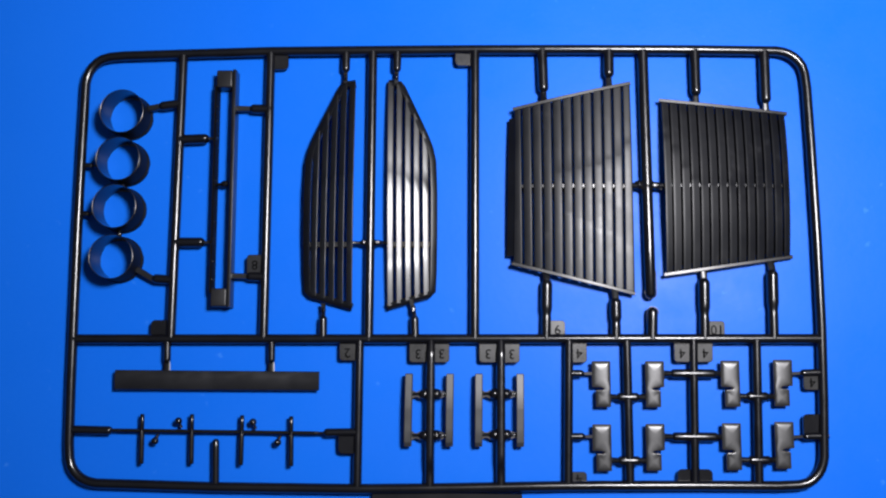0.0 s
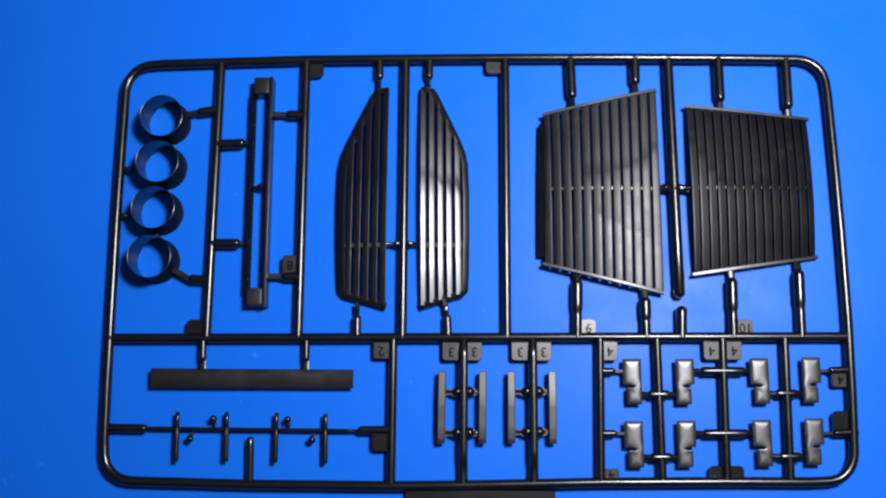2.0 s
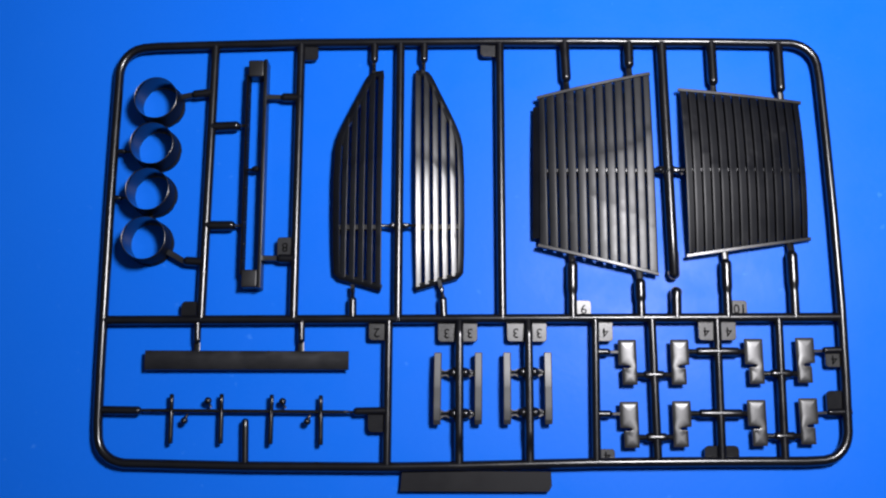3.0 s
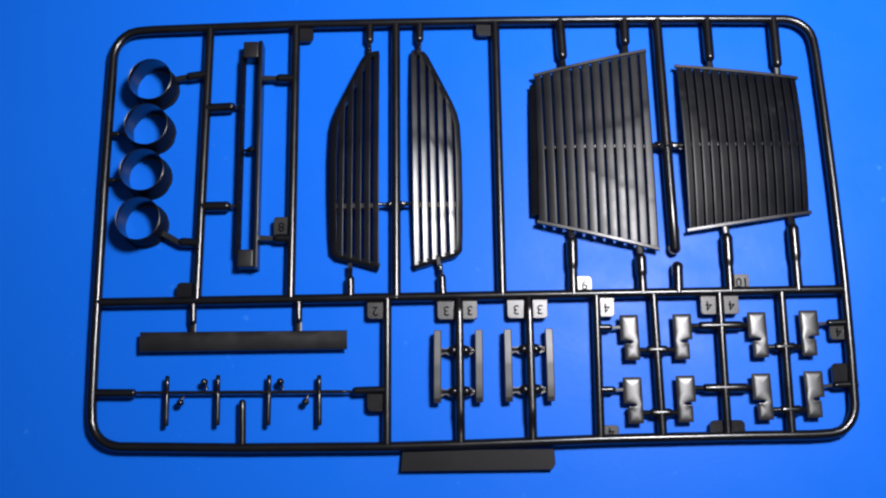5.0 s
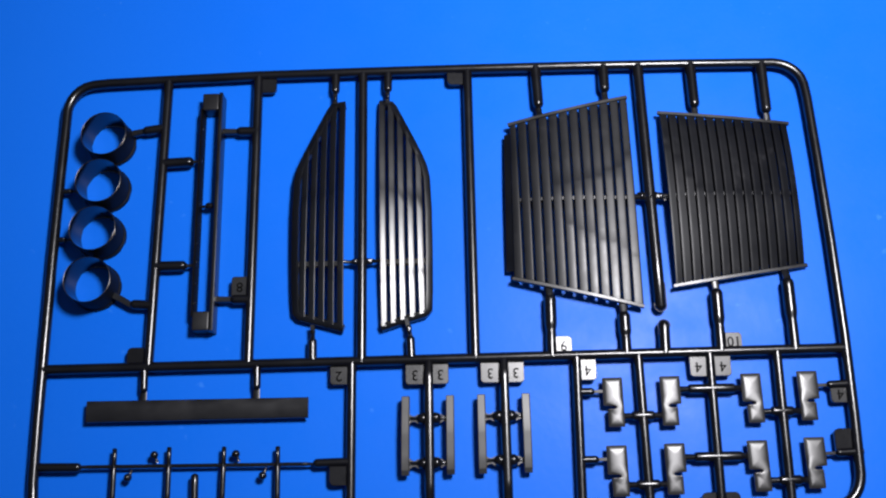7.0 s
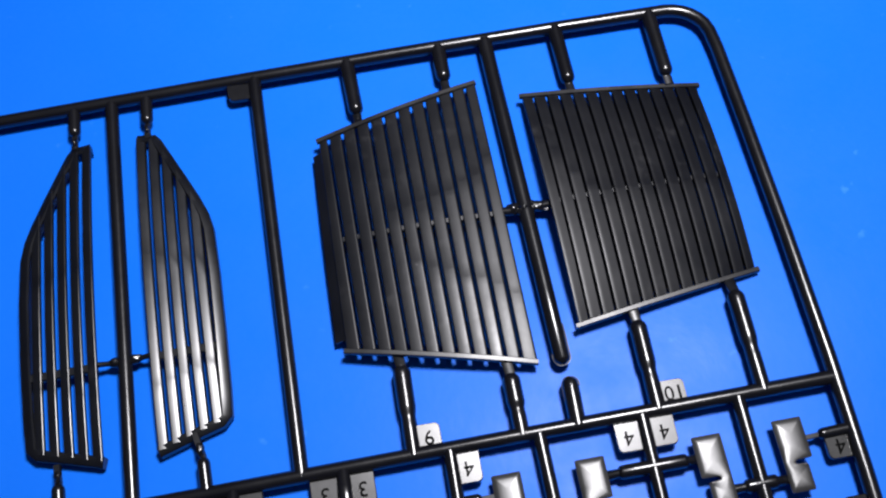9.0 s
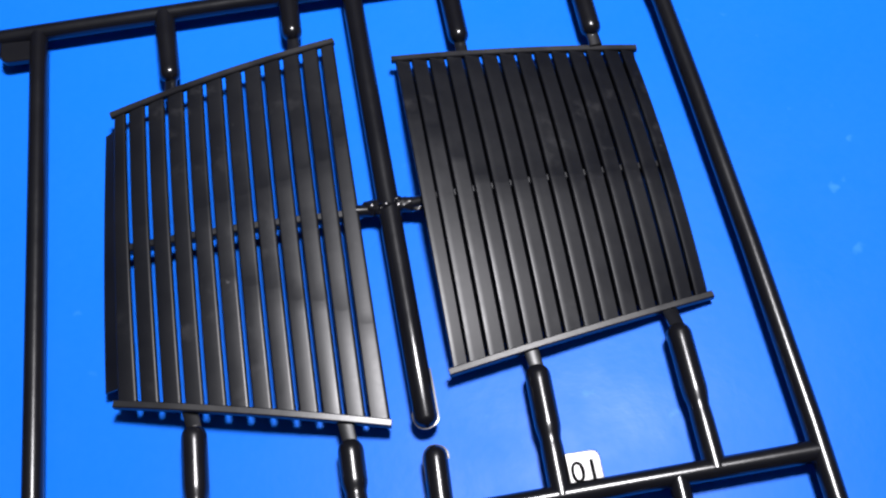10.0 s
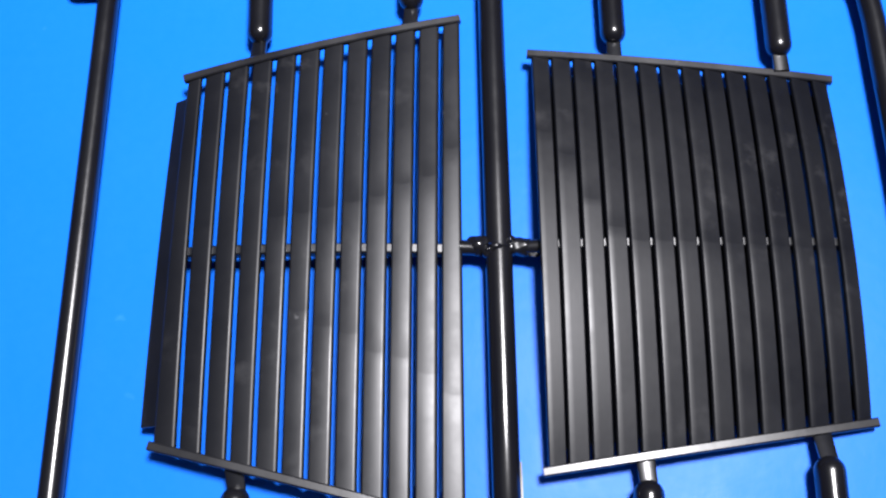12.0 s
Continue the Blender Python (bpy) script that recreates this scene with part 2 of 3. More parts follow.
# cross runner and the upright ones
runner((-0.24, 0.04), (24.93, 0.06))
runner((3.22, 10.0), (3.11, 0.04))
runner((6.30, 10.07), (6.27, 0.04))
runner((9.87, 10.05), (9.83, 0.0))
runner((13.43, 10.06), (13.40, 0.02))
runner((19.22, 10.0), (19.31, 1.40), RR + 0.025, round1=True)
runner((19.32, 0.03), (19.36, 1.12), RR + 0.022, round1=True)
for x0, x1, yb in ((9.53, 9.50, -4.87), (16.55, 16.46, -4.79), (18.47, 18.49, -4.78), (20.68, 20.61, -4.77), (22.77, 22.69, -4.77)):
    runner((x0, 0.03), (x1, yb), RR - 0.01)


def deep_runner(x0, x1, y0, y1):
    """A runner that stands high between its short bars and drops to the common height near the bottom."""
    rings = []
    for i in range(41):
        u = i / 40
        y = y0 + (y1 - y0) * u
        t = min(max((u - 0.80) / 0.11, 0), 1)
        t = t * t * (3 - 2 * t)
        a = min(max(u / 0.10, 0), 1)
        up = 1 + 0.85 * a * (1 - t)
        # a bar with rounded sides and a flattened top where it stands high
        k = 1 - 0.35 * a * (1 - t)
        mid = at(x0 + (x1 - x0) * u, y)
        sec = []
        for j in range(24):
            c, d = math.cos(math.pi * j / 12), math.sin(math.pi * j / 12)
            sec.append(mid + Vector((math.copysign(abs(c) ** k, c) * (RR - 0.005) * CM, 0, math.copysign(abs(d) ** k, d) * (RR - 0.01) * up * CM)))
        rings.append(sec)
    bm = bmesh.new()
    loft(bm, rings)
    part("runner", bm, GLOSS, sprue)


deep_runner(11.93, 11.90, 0.03, -4.86)
deep_runner(14.27, 14.25, 0.03, -4.82)


def flash_rim(x, y, r, sign, left, right, lip=0.022):
    """A thin fin of flash round the end of a bar at (x, y); left, right: how far it runs up either side."""
    line = [left * k / 4 for k in (4, 3, 2, 1)]
    pts = [(x - r, y - sign * r - sign * d) for d in line]
    pts += [(x - r * math.cos(math.pi * k / 14), y - sign * r + sign * r * math.sin(math.pi * k / 14)) for k in range(15)]
    pts += [(x + r, y - sign * r - sign * right * k / 4) for k in (1, 2, 3, 4)]
    n = len(pts)
    rings = []
    for i, (px, py) in enumerate(pts):
        a, b = Vector(pts[max(i - 1, 0)]), Vector(pts[min(i + 1, n - 1)])
        d = (b - a).normalized()
        out = Vector((-d.y, d.x)) * (1 if sign > 0 else -1)
        w = lip * (0.85 + 0.15 * math.sin(i * 0.9)) * min(1, 0.35 + i / 3, 0.35 + (n - 1 - i) / 3)
        inner, outer = (px - out.x * 0.03, py - out.y * 0.03), (px + out.x * w, py + out.y * w)
        rings.append([at(*inner, -0.014), at(*outer, -0.010), at(*outer, 0.004), at(*inner, 0.012)])
    bm = bmesh.new()
    loft(bm, rings)
    part("flash_fin", bm, FLASH, sprue)


flash_rim(19.31, 1.40, RR + 0.025, -1, 0.10, 0.75)
flash_rim(19.36, 1.12, RR + 0.022, 1, 0.62, 0.05)
# small bar in the lower left bay
runner((4.79, -4.82), (4.75, -3.28), 0.12, round1=True)


# ---- gates: round stubs with a flat tongue to the part ----
def gate(p0, p1, tip, r=0.135, waist=False, width=0.16, thick=0.07, ztip=0.0, slope=0.02):
    """A stub from the runner at p0 to its rounded end at p1, and a flat tongue on to tip."""
    bm = bmesh.new()
    a, b = at(*p0), at(*p1)
    r *= 1.15
    length = (b - a).length / CM
    prof = []
    k = 24
    for i in range(k + 1):
        s = (length - r) * i / k
        q = r
        if waist:
            v = min(max((s / length - 0.40) / 0.14, 0), 1)
            q = r * (0.86 + 0.14 * v * v * (3 - 2 * v) - 0.05 * math.exp(-((s / length - 0.42) / 0.05) ** 2))
        prof.append((s, q))
    prof += dome(length, r)
    lathe(bm, a, b, prof, 20)
    ob = part("gate", bm, GLOSS, sprue)
    c = at(*tip, ztip)
    way = (c - b)
    if way.length > 1e-5:
        way.normalize()
        side = Vector((way.y, -way.x, 0)).normalized()
        up = Vector((0, 0, 1))
        s0 = b - way * r * 0.6 * CM
        w, h = width / 2 * CM, thick / 2 * CM
        tilt = up * slope * CM
        sec = lambda q, w, h: [q + side * w + up * h * 0.6, q + side * w * 0.8 + up * h, q - side * w * 0.8 + up * h, q - side * w + up * h * 0.6, q - side * w - up * h, q + side * w - up * h]  # noqa: E731
        b2 = bmesh.new()
        loft(b2, [sec(s0 - tilt, w, h), sec(c + tilt * 0.6, w * 1.1, h * 0.9)])
        part("tongue", b2, SATIN, ob)
    return ob


# from the top runner down to the panels
gate((8.94, 10.03), (8.93, 9.28), (8.93, 8.90), 0.13, width=0.14)
gate((10.73, 10.05), (10.71, 9.28), (10.70, 8.88), 0.13, width=0.14)
gate((15.75, 10.05), (15.79, 8.52), (15.80, 8.16), 0.162, width=0.20, ztip=0.12)
gate((18.05, 10.02), (18.04, 9.02), (18.04, 8.66), 0.162, width=0.20, ztip=0.06)
gate((21.00, 9.99), (21.01, 8.36), (21.01, 8.04), 0.162, width=0.20)
gate((23.38, 9.94), (23.38, 8.08), (23.39, 7.86), 0.162, width=0.20, ztip=-0.03)
# from the cross runner up to the panels
gate((8.29, 0.0), (8.28, 0.84), (8.28, 1.24), 0.125, width=0.14, thick=0.12, slope=0.05)
gate((11.40, 0.0), (11.37, 0.84), (11.25, 1.38), 0.125, width=0.14, thick=0.12, slope=0.05)
gate((15.79, 0.03), (15.83, 2.06), (15.80, 2.34), 0.172, waist=True, width=0.22, slope=0.0, ztip=0.12)
gate((18.12, 0.03), (18.13, 1.44), (18.10, 1.74), 0.172, waist=True, width=0.22, slope=0.0, ztip=0.06)
gate((21.06, 0.04), (21.10, 2.10), (21.08, 2.36), 0.172, waist=True, width=0.22, slope=0.0)
gate((23.35, 0.04), (23.38, 2.38), (23.36, 2.72), 0.172, waist=True, width=0.22, slope=0.0, ztip=-0.12)
# down to the flat bar
gate((3.00, 0.0), (3.02, -0.78), (3.02, -1.06), 0.11, width=0.20, thick=0.05)
gate((6.55, 0.0), (6.56, -0.78), (6.56, -1.06), 0.11, width=0.20, thick=0.05)
# to the tubes and the lamp housing
gate((3.20, 8.22), (2.42, 8.12), (2.0, 8.02), 0.14, width=0.20, thick=0.12)
gate((3.13, 2.05), (2.40, 2.10), (1.80, 2.45), 0.14, width=0.20, thick=0.12)
gate((-0.30, 6.04), (0.22, 6.03), (0.48, 6.03), 0.085, width=0.08)
gate((-0.30, 4.35), (0.16, 4.34), (0.44, 4.36), 0.085, width=0.08)
gate((3.18, 6.93), (4.22, 6.97), (4.50, 6.97), 0.15, width=0.10)
gate((3.14, 3.34), (4.18, 3.34), (4.48, 3.34), 0.15, width=0.10)
gate((6.36, 8.00), (5.60, 8.02), (5.15, 8.02), 0.14, width=0.18, thick=0.14)
gate((6.31, 2.15), (5.62, 2.17), (5.10, 2.18), 0.14, width=0.18, thick=0.14)
# to the thin rod in the lower left bay
gate((-0.26, -2.99), (1.26, -3.02), (1.55, -3.03), 0.125, width=0.05, thick=0.05)
gate((9.51, -3.05), (8.35, -3.07), (8.05, -3.07), 0.12, width=0.05, thick=0.05)


def cross_gate(x, y, left, right, r=0.13, reach=0.36, tip=0.06):
    """A short bar right through a runner, rounded at both ends, with a thin neck to the part on either side."""
    bm = bmesh.new()
    a, b = at(x - reach, y), at(x + reach, y)
    length = 2 * reach
    end = [(0, 0.35 * r), (0.012, 0.72 * r), (0.04, 0.92 * r), (0.09, r)]
    prof = end + [(length * 0.3, r), (length * 0.5, r * 1.04), (length * 0.7, r)] + [(length - q, w) for q, w in reversed(end)]
    lathe(bm, a, b, sorted(prof), 18)
    for x1, z1 in (left, right):
        if x1 is None:
            continue
        s = -1 if x1 < x else 1
        p0, p1 = at(x + s * (reach - 0.05), y), at(x1, y, z1)
        n = (p1 - p0).length / CM
        lathe(bm, p0, p1, [(0, 0.09), (n * 0.3, tip), (n, tip * 1.15)], 10)
    return part("gate", bm, GLOSS, sprue)


def ball_gate(x, y, left, right, r=0.185):
    """Two beads on either side of a runner, each with a thin neck to its bar, and a web of flash round the neck."""
    bm = bmesh.new()
    half = 0.38
    bead = [(r - r * math.cos(a), r * max(math.sin(a), 0.1)) for a in (math.pi * k / 12 for k in range(0, 10))]
    prof = bead + [(half, r * 0.62)] + [(2 * half - q, w) for q, w in reversed(bead)]
    lathe(bm, at(x - half, y), at(x + half, y), prof, 20)
    for x1, z1 in (left, right):
        s = -1 if x1 < x else 1
        p0, p1 = at(x + s * (half - 0.06), y), at(x1, y, z1)
        n = (p1 - p0).length / CM
        lathe(bm, p0, p1, [(0, 0.09), (n * 0.35, 0.05), (n, 0.06)], 10)
    ob = part("gate", bm, GLOSS, sprue)
    for x1, z1 in (left, right):
        s = -1 if x1 < x else 1
        web = bmesh.new()
        xa, xb = x + s * 0.34, x1
        rings = [[at(xa + (xb - xa) * u, y + w, -0.01), at(xa + (xb - xa) * u, y - w - 0.02, -0.01), at(xa + (xb - xa) * u, y - w - 0.02, 0.004), at(xa + (xb - xa) * u, y + w, 0.004)]
                 for u, w in ((0, 0.14), (0.35, 0.075), (0.65, 0.08), (1, 0.15))]
        loft(web, rings)
        part("flash_web", web, FLASH, ob)
    return ob


cross_gate(9.85, 3.30, (9.16, 0.1), (10.48, 0.1), 0.11, 0.32)
cross_gate(19.27, 5.24, (18.72, 0.05), (19.95, 0.05), 0.12, 0.26, 0.10)
ball_gate(11.92, -1.79, (11.30, 0), (12.52, 0))
ball_gate(11.92, -3.15, (11.30, 0), (12.52, 0))
ball_gate(14.25, -1.78, (13.62, 0), (14.86, 0))
ball_gate(14.25, -3.12, (13.62, 0), (14.86, 0))
for y, y2 in ((-1.10, -1.88), (-3.17, -3.95)):
    gate((16.50, y), (17.05, y), (17.34, y), 0.105, width=0.10, thick=0.08)
    cross_gate(18.48, y2, (17.82, -0.10), (19.12, -0.10), 0.15, 0.36, 0.10)
    cross_gate(20.65, y, (19.60, -0.10), (21.58, -0.10), 0.15, 0.74, 0.10)
    cross_gate(22.73, y2 + 0.03, (22.05, -0.10), (23.26, -0.10), 0.15, 0.36, 0.10)
    gate((25.0, y + 0.05), (24.16, y + 0.02), (23.74, y), 0.11, width=0.10, thick=0.08)


def lump(x, y, sx, sy, sz, seed):
    """An uneven blob of flash plastic at a junction."""
    bm = bmesh.new()
    bmesh.ops.create_icosphere(bm, subdivisions=3, radius=1.0)
    for v in bm.verts:
        k = 1 + 0.35 * noise.noise(v.co * 1.4 + Vector((seed, 0, 0)))
        v.co = at(x + v.co.x * sx * k, y + v.co.y * sy * k, 0.02 + v.co.z * sz * k)
    part("flash_lump", bm, GLOSS, sprue)


lump(19.00, 5.27, 0.22, 0.13, 0.12, 1.0)
lump(19.55, 5.25, 0.21, 0.13, 0.11, 5.0)
lump(19.27, 5.22, 0.20, 0.09, 0.19, 21.0)
lump(19.13, 5.16, 0.09, 0.08, 0.15, 31.0)
lump(19.44, 5.33, 0.08, 0.07, 0.15, 41.0)
lump(19.74, 5.17, 0.10, 0.08, 0.05, 51.0)
lump(8.93, 9.10, 0.07, 0.12, 0.09, 61.0)
lump(10.71, 9.12, 0.07, 0.12, 0.09, 65.0)
lump(8.29, 0.98, 0.08, 0.15, 0.10, 71.0)
lump(11.34, 1.02, 0.09, 0.16, 0.11, 75.0)
lump(9.66, 3.31, 0.20, 0.10, 0.10, 9.0)
lump(10.06, 3.32, 0.20, 0.10, 0.10, 13.0)


# ---- louvred window panels ----
def arch(y, y0, y1, rise):
    u = (2 * y - y0 - y1) / (y1 - y0)
    return rise * (1 - u * u)


def mixp(a, b, u):
    return (a[0] + (b[0] - a[0]) * u, a[1] + (b[1] - a[1]) * u)


FLAT = ((0.0, -0.055), (0.0, -0.012), (0.012, -0.001), (0.035, 0.0065), (0.07, 0.0115), (0.13, 0.0158), (0.18, 0.0165), (0.5, 0.0122), (0.75, 0.0065), (0.93, -0.001), (1.0, -0.018), (1.12, -0.23), (1.04, -0.24), (0.85, -0.06))
LAPPED = ((0.0, -0.035), (0.0, -0.006), (0.018, 0.012), (0.045, 0.034), (0.08, 0.0405), (0.15, 0.0405), (0.30, 0.0300), (0.55, 0.0122), (0.74, -0.001), (0.78, -0.033), (0.84, -0.14), (1.0, -0.20), (1.26, -0.22), (1.22, -0.24), (0.68, -0.055), (0.05, -0.045))


def store_sheen_zones(bm, zones):
    """Stores the zone of each ring of points, in the order in which they were made."""
    layer = bm.verts.layers.float.new("sheen_step")
    bm.verts.ensure_lookup_table()
    for v, z in zip(bm.verts, zones):
        v[layer] = z


def slat_mesh(name, parent, left, right, high, rise, material, prof, fall, sheen_edges=(), outer=False, steps=12):
    """One slat with a flat crown and bevelled edges, some with a flank that falls away on the low side.
    left, right: ((x, y) at the bottom, (x, y) at the top) of its edges; high: which edge stands up, 1 right, -1 left.
    sheen_edges: heights in y, from the top down, of reflection edges put into the gloss, with a low step; outer: the
    last slat, with nothing to lap over."""
    span = (min(left[0][1], right[0][1]), max(left[1][1], right[1][1]))
    # lapped slats leave a small opening next to either rail
    ends = [0, 0.020, 0.044, 0.050]
    us = ends + [i / steps for i in range(1, steps)] + [1 - e for e in reversed(ends)]
    length = span[1] - span[0]
    at_u = [(y - span[0]) / length for y in sheen_edges]
    for u in at_u:
        us = [q for q in us if abs(q - u) > 0.02] + [u - 0.0022, u + 0.0022]
    rings, zones = [], []
    for u in sorted(us):
        reach = (0.80 if prof is LAPPED else 1.0) if min(u, 1 - u) < 0.047 else 1.3
        if outer:
            reach = 1.0
        a, b = mixp(*left, u), mixp(*right, u)
        if high > 0:
            a, b = b, a
        below = sum(u < q for q in at_u)
        # each reflection edge cuts across the slat in a shallow bow
        sag = [0.035 * math.sin(math.pi * min(f, 1.0)) if any(abs(u - q) < 0.01 for q in at_u) else 0.0 for f, _ in prof]
        rings.append([at(*(lambda q: (q[0], q[1] - g))(mixp(a, b, min(f, reach))), arch(mixp(a, b, f)[1], *span, rise) + fall(mixp(a, b, f)[0]) + dz + 0.0035 * below) for (f, dz), g in zip(prof, sag)])
        zones += [below] * len(prof)
    bm = bmesh.new()
    loft(bm, rings)
    store_sheen_zones(bm, zones)
    return part(name, bm, material, parent, smooth=26)


def rail_mesh(name, parent, pts, width, z0, z1, material, bevel=0.025, tip=0.0):
    """A flat-topped strip along a line of (x, y, lift)."""
    bm = bmesh.new()
    rings = []
    for i, (x, y, lift) in enumerate(pts):
        a, b = Vector(pts[max(i - 1, 0)][:2]), Vector(pts[min(i + 1, len(pts) - 1)][:2])
        d = (b - a).normalized()
        s = Vector((-d.y, d.x))
        w = width / 2
        rings.append([at(x + s.x * o, y + s.y * o, lift + z) for o, z in ((-w, z0), (w, z0), (w, z1 - bevel), (w - bevel, z1), (-w + bevel, z1 - tip), (-w, z1 - bevel - tip))])
    loft(bm, rings)
    return part(name, bm, material, parent, smooth=35)


def panel(label, bl, br, tl, tr, gaps_b, gaps_t, high, gap, rise, drop, prof, flange, sheen_edges):
    """A panel of narrow leaning slats between a top and a bottom rail, with a cross rib underneath.
    gaps_b, gaps_t: (first, last, count) of the gaps between the slats along the rails; drop: height of the outer side, and of the bow across."""
    p = empty("louvre_panel")
    p.parent = sprue
    tagged(p, label)
    n = gaps_b[2]
    inner, outer = (bl[0], br[0]) if high < 0 else (br[0], bl[0])

    def fall(x):
        u = (x - inner) / (outer - inner)
        return drop[0] * u + 4 * drop[1] * u * (1 - u)

    def on(a, b, x):
        u = (x - a[0]) / (b[0] - a[0])
        return (x, a[1] + (b[1] - a[1]) * u)

    cuts = [None] + [(gaps_b[0] + (gaps_b[1] - gaps_b[0]) * i / (n - 1), gaps_t[0] + (gaps_t[1] - gaps_t[0]) * i / (n - 1)) for i in range(n)] + [None]
    for a, b in zip(cuts, cuts[1:]):
        lb, lt = (a[0] + gap / 2, a[1] + gap / 2) if a else (bl[0] + 0.06, tl[0] + 0.06)
        rb, rt = (b[0] - gap / 2, b[1] - gap / 2) if b else (br[0] - 0.01, tr[0] - 0.01)
        slat_mesh("slat", p, (on(bl, br, lb), on(tl, tr, lt)), (on(bl, br, rb), on(tl, tr, rt)), high, rise, SLAT, prof, fall, [float(np.interp((lb + rb) / 2, *line)) for line in sheen_edges if (lb + rb) / 2 > line[0][0]], b is None if high < 0 else a is None)
    for a, b, under in ((bl, br, -0.05), (tl, tr, -0.02)):
        pts = [(*mixp(a, b, i / 10), fall(mixp(a, b, i / 10)[0])) for i in range(11)]
        rail_mesh("rail", p, pts, 0.12, under, 0.07, RAIL, 0.018)
    ym = 5.22
    rail_mesh("cross_rib", p, [(x, ym, fall(x)) for x in (bl[0] + 0.1 + (br[0] - bl[0] - 0.22) * i / 8 for i in range(9))], 0.15, rise - 0.20, rise - 0.048, SATIN)
    if flange:
        x0, x1 = flange
        bm = bmesh.new()
        rings = []
        for i in range(9):
            y = 2.84 + 4.77 * i / 8
            z = arch(y, 2.5, 7.95, rise) + fall(x1)
            dx = 0.10 * i / 8
            rings.append([at(x0 + dx, y, z - 0.21), at(x0 + dx, y, z - 0.17), at(x0 + dx + 0.04, y, z - 0.145), at(x1, y, z - 0.03), at(x1, y, z - 0.07)])
        loft(bm, rings)
        part("flange", bm, SATIN, p, smooth=20)
    return p


panel("black louvred side window panel with open slats", (14.66, 2.58), (18.79, 1.56), (14.73, 7.91), (18.77, 8.83),
      (15.05, 18.45, 11), (15.02, 18.49, 11), 1, 0.062, 0.11, (0.06, 0.12), FLAT, (14.49, 14.80),
      (((16.0, 16.5, 17.2, 17.6, 17.95, 18.3, 18.65), (5.66, 5.72, 5.88, 5.98, 6.18, 6.30, 6.76)),
       ((16.3, 16.5, 16.9, 17.3, 17.6, 17.95, 18.25, 18.6), (4.50, 4.38, 4.12, 4.00, 3.76, 3.69, 3.50, 3.20))))
panel("black louvred side window panel with closely set slats", (19.78, 2.20), (24.12, 2.82), (19.74, 8.22), (24.12, 7.76),
      (20.12, 23.85, 13), (20.11, 23.84, 13), -1, -0.05, 0.26, (-0.18, 0.075), LAPPED, None,
      (((19.8, 20.25, 20.6, 20.95, 21.25, 21.6, 24.0), (7.15, 6.61, 5.83, 5.37, 5.21, 5.23, 5.10)),))


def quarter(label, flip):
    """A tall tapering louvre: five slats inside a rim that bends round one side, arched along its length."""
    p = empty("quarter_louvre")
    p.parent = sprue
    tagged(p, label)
    mid, rise = 9.85, 0.21

    def fx(x):
        return 2 * mid - x if flip else x

    def lift(y):
        return arch(y, 1.1, 8.95, rise)

    # slats: left and right edge at the bottom and at the top
    slats = []
    for i in range(5):
        x0, x1 = 10.41 + 0.30 * i, 10.622 + 0.30 * i
        tops = [float(np.interp(x, (10.42, 10.83, 10.91, 11.19, 11.46, 11.73, 11.89, 11.98, 12.02), (8.93, 8.87, 8.74, 8.13, 7.55, 6.95, 6.53, 6.1, 5.0))) for x in (x0, x1)]
        slats.append(((10.45 + 0.305 * i, 1.15 + 0.09 * i), (x0, tops[0]), (10.658 + 0.305 * i, 1.19 + 0.09 * i), (x1, tops[1])))
    lean = 0.044
    for b0, t0, b1, t1 in slats:
        left, right = ((b0, t0), (b1, t1))
        le = ((fx(left[0][0]), left[0][1]), (fx(left[1][0]), left[1][1]))
        ri = ((fx(right[0][0]), right[0][1]), (fx(right[1][0]), right[1][1]))
        steps = 14
        rings, zones = [], []
        k = round((b0[0] - 10.45) / 0.305)
        # two reflection edges, put in as steps of gloss and height
        fu = [(y - b0[1]) / (t0[1] - b0[1]) for y in (5.70 - 0.05 * k, 2.95 - 0.10 * abs(k - 4))]
        us = [q for q in (i / steps for i in range(steps + 1)) if all(abs(q - f) > 0.02 for f in fu)] + [f + e for f in fu for e in (-0.002, 0.002)]
        for u in sorted(us):
            below = sum(u < f for f in fu)
            a, b = mixp(*le, u), mixp(*ri, u)
            w = b[0] - a[0]
            sec = []
            for f, dz in ((0, -0.12), (0, -0.024), (0.035, -0.006), (0.09, 0.001), (0.16, 0.002), (0.5, 0.004), (0.84, 0.002), (0.91, 0.0), (0.965, -0.007), (1, -0.026), (1, -0.12)):
                sec.append(at(a[0] + w * f, a[1] + (b[1] - a[1]) * f, lift(a[1] + (b[1] - a[1]) * f) + lean * (0.5 - f) + dz + 0.003 * below))
            rings.append(sec)
            zones += [below] * len(sec)
        bm = bmesh.new()
        loft(bm, rings)
        store_sheen_zones(bm, zones)
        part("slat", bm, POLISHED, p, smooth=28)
    # rim: along the bottom, up the outer side and over the slanting shoulder
    path = [(10.44, 1.13), (11.2, 1.36), (11.85, 1.54), (11.97, 1.66), (12.00, 2.3), (12.02, 3.6), (12.02, 5.0), (11.98, 6.1), (11.89, 6.53), (11.73, 6.95), (11.46, 7.55), (11.19, 8.13), (10.91, 8.74), (10.83, 8.87), (10.42, 8.93)]
    if flip:
        path.reverse()
    rail_mesh("rim", p, [(fx(x), y, lift(y)) for x, y in path], 0.235, -0.24, 0.018, SATIN, 0.035, 0.045)
    rail_mesh("cross_rib", p, [(fx(10.45), 3.24, lift(3.24)), (fx(11.95), 3.24, lift(3.24))], 0.20, -0.16, -0.03, SATIN)
    return p


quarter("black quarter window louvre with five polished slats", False)
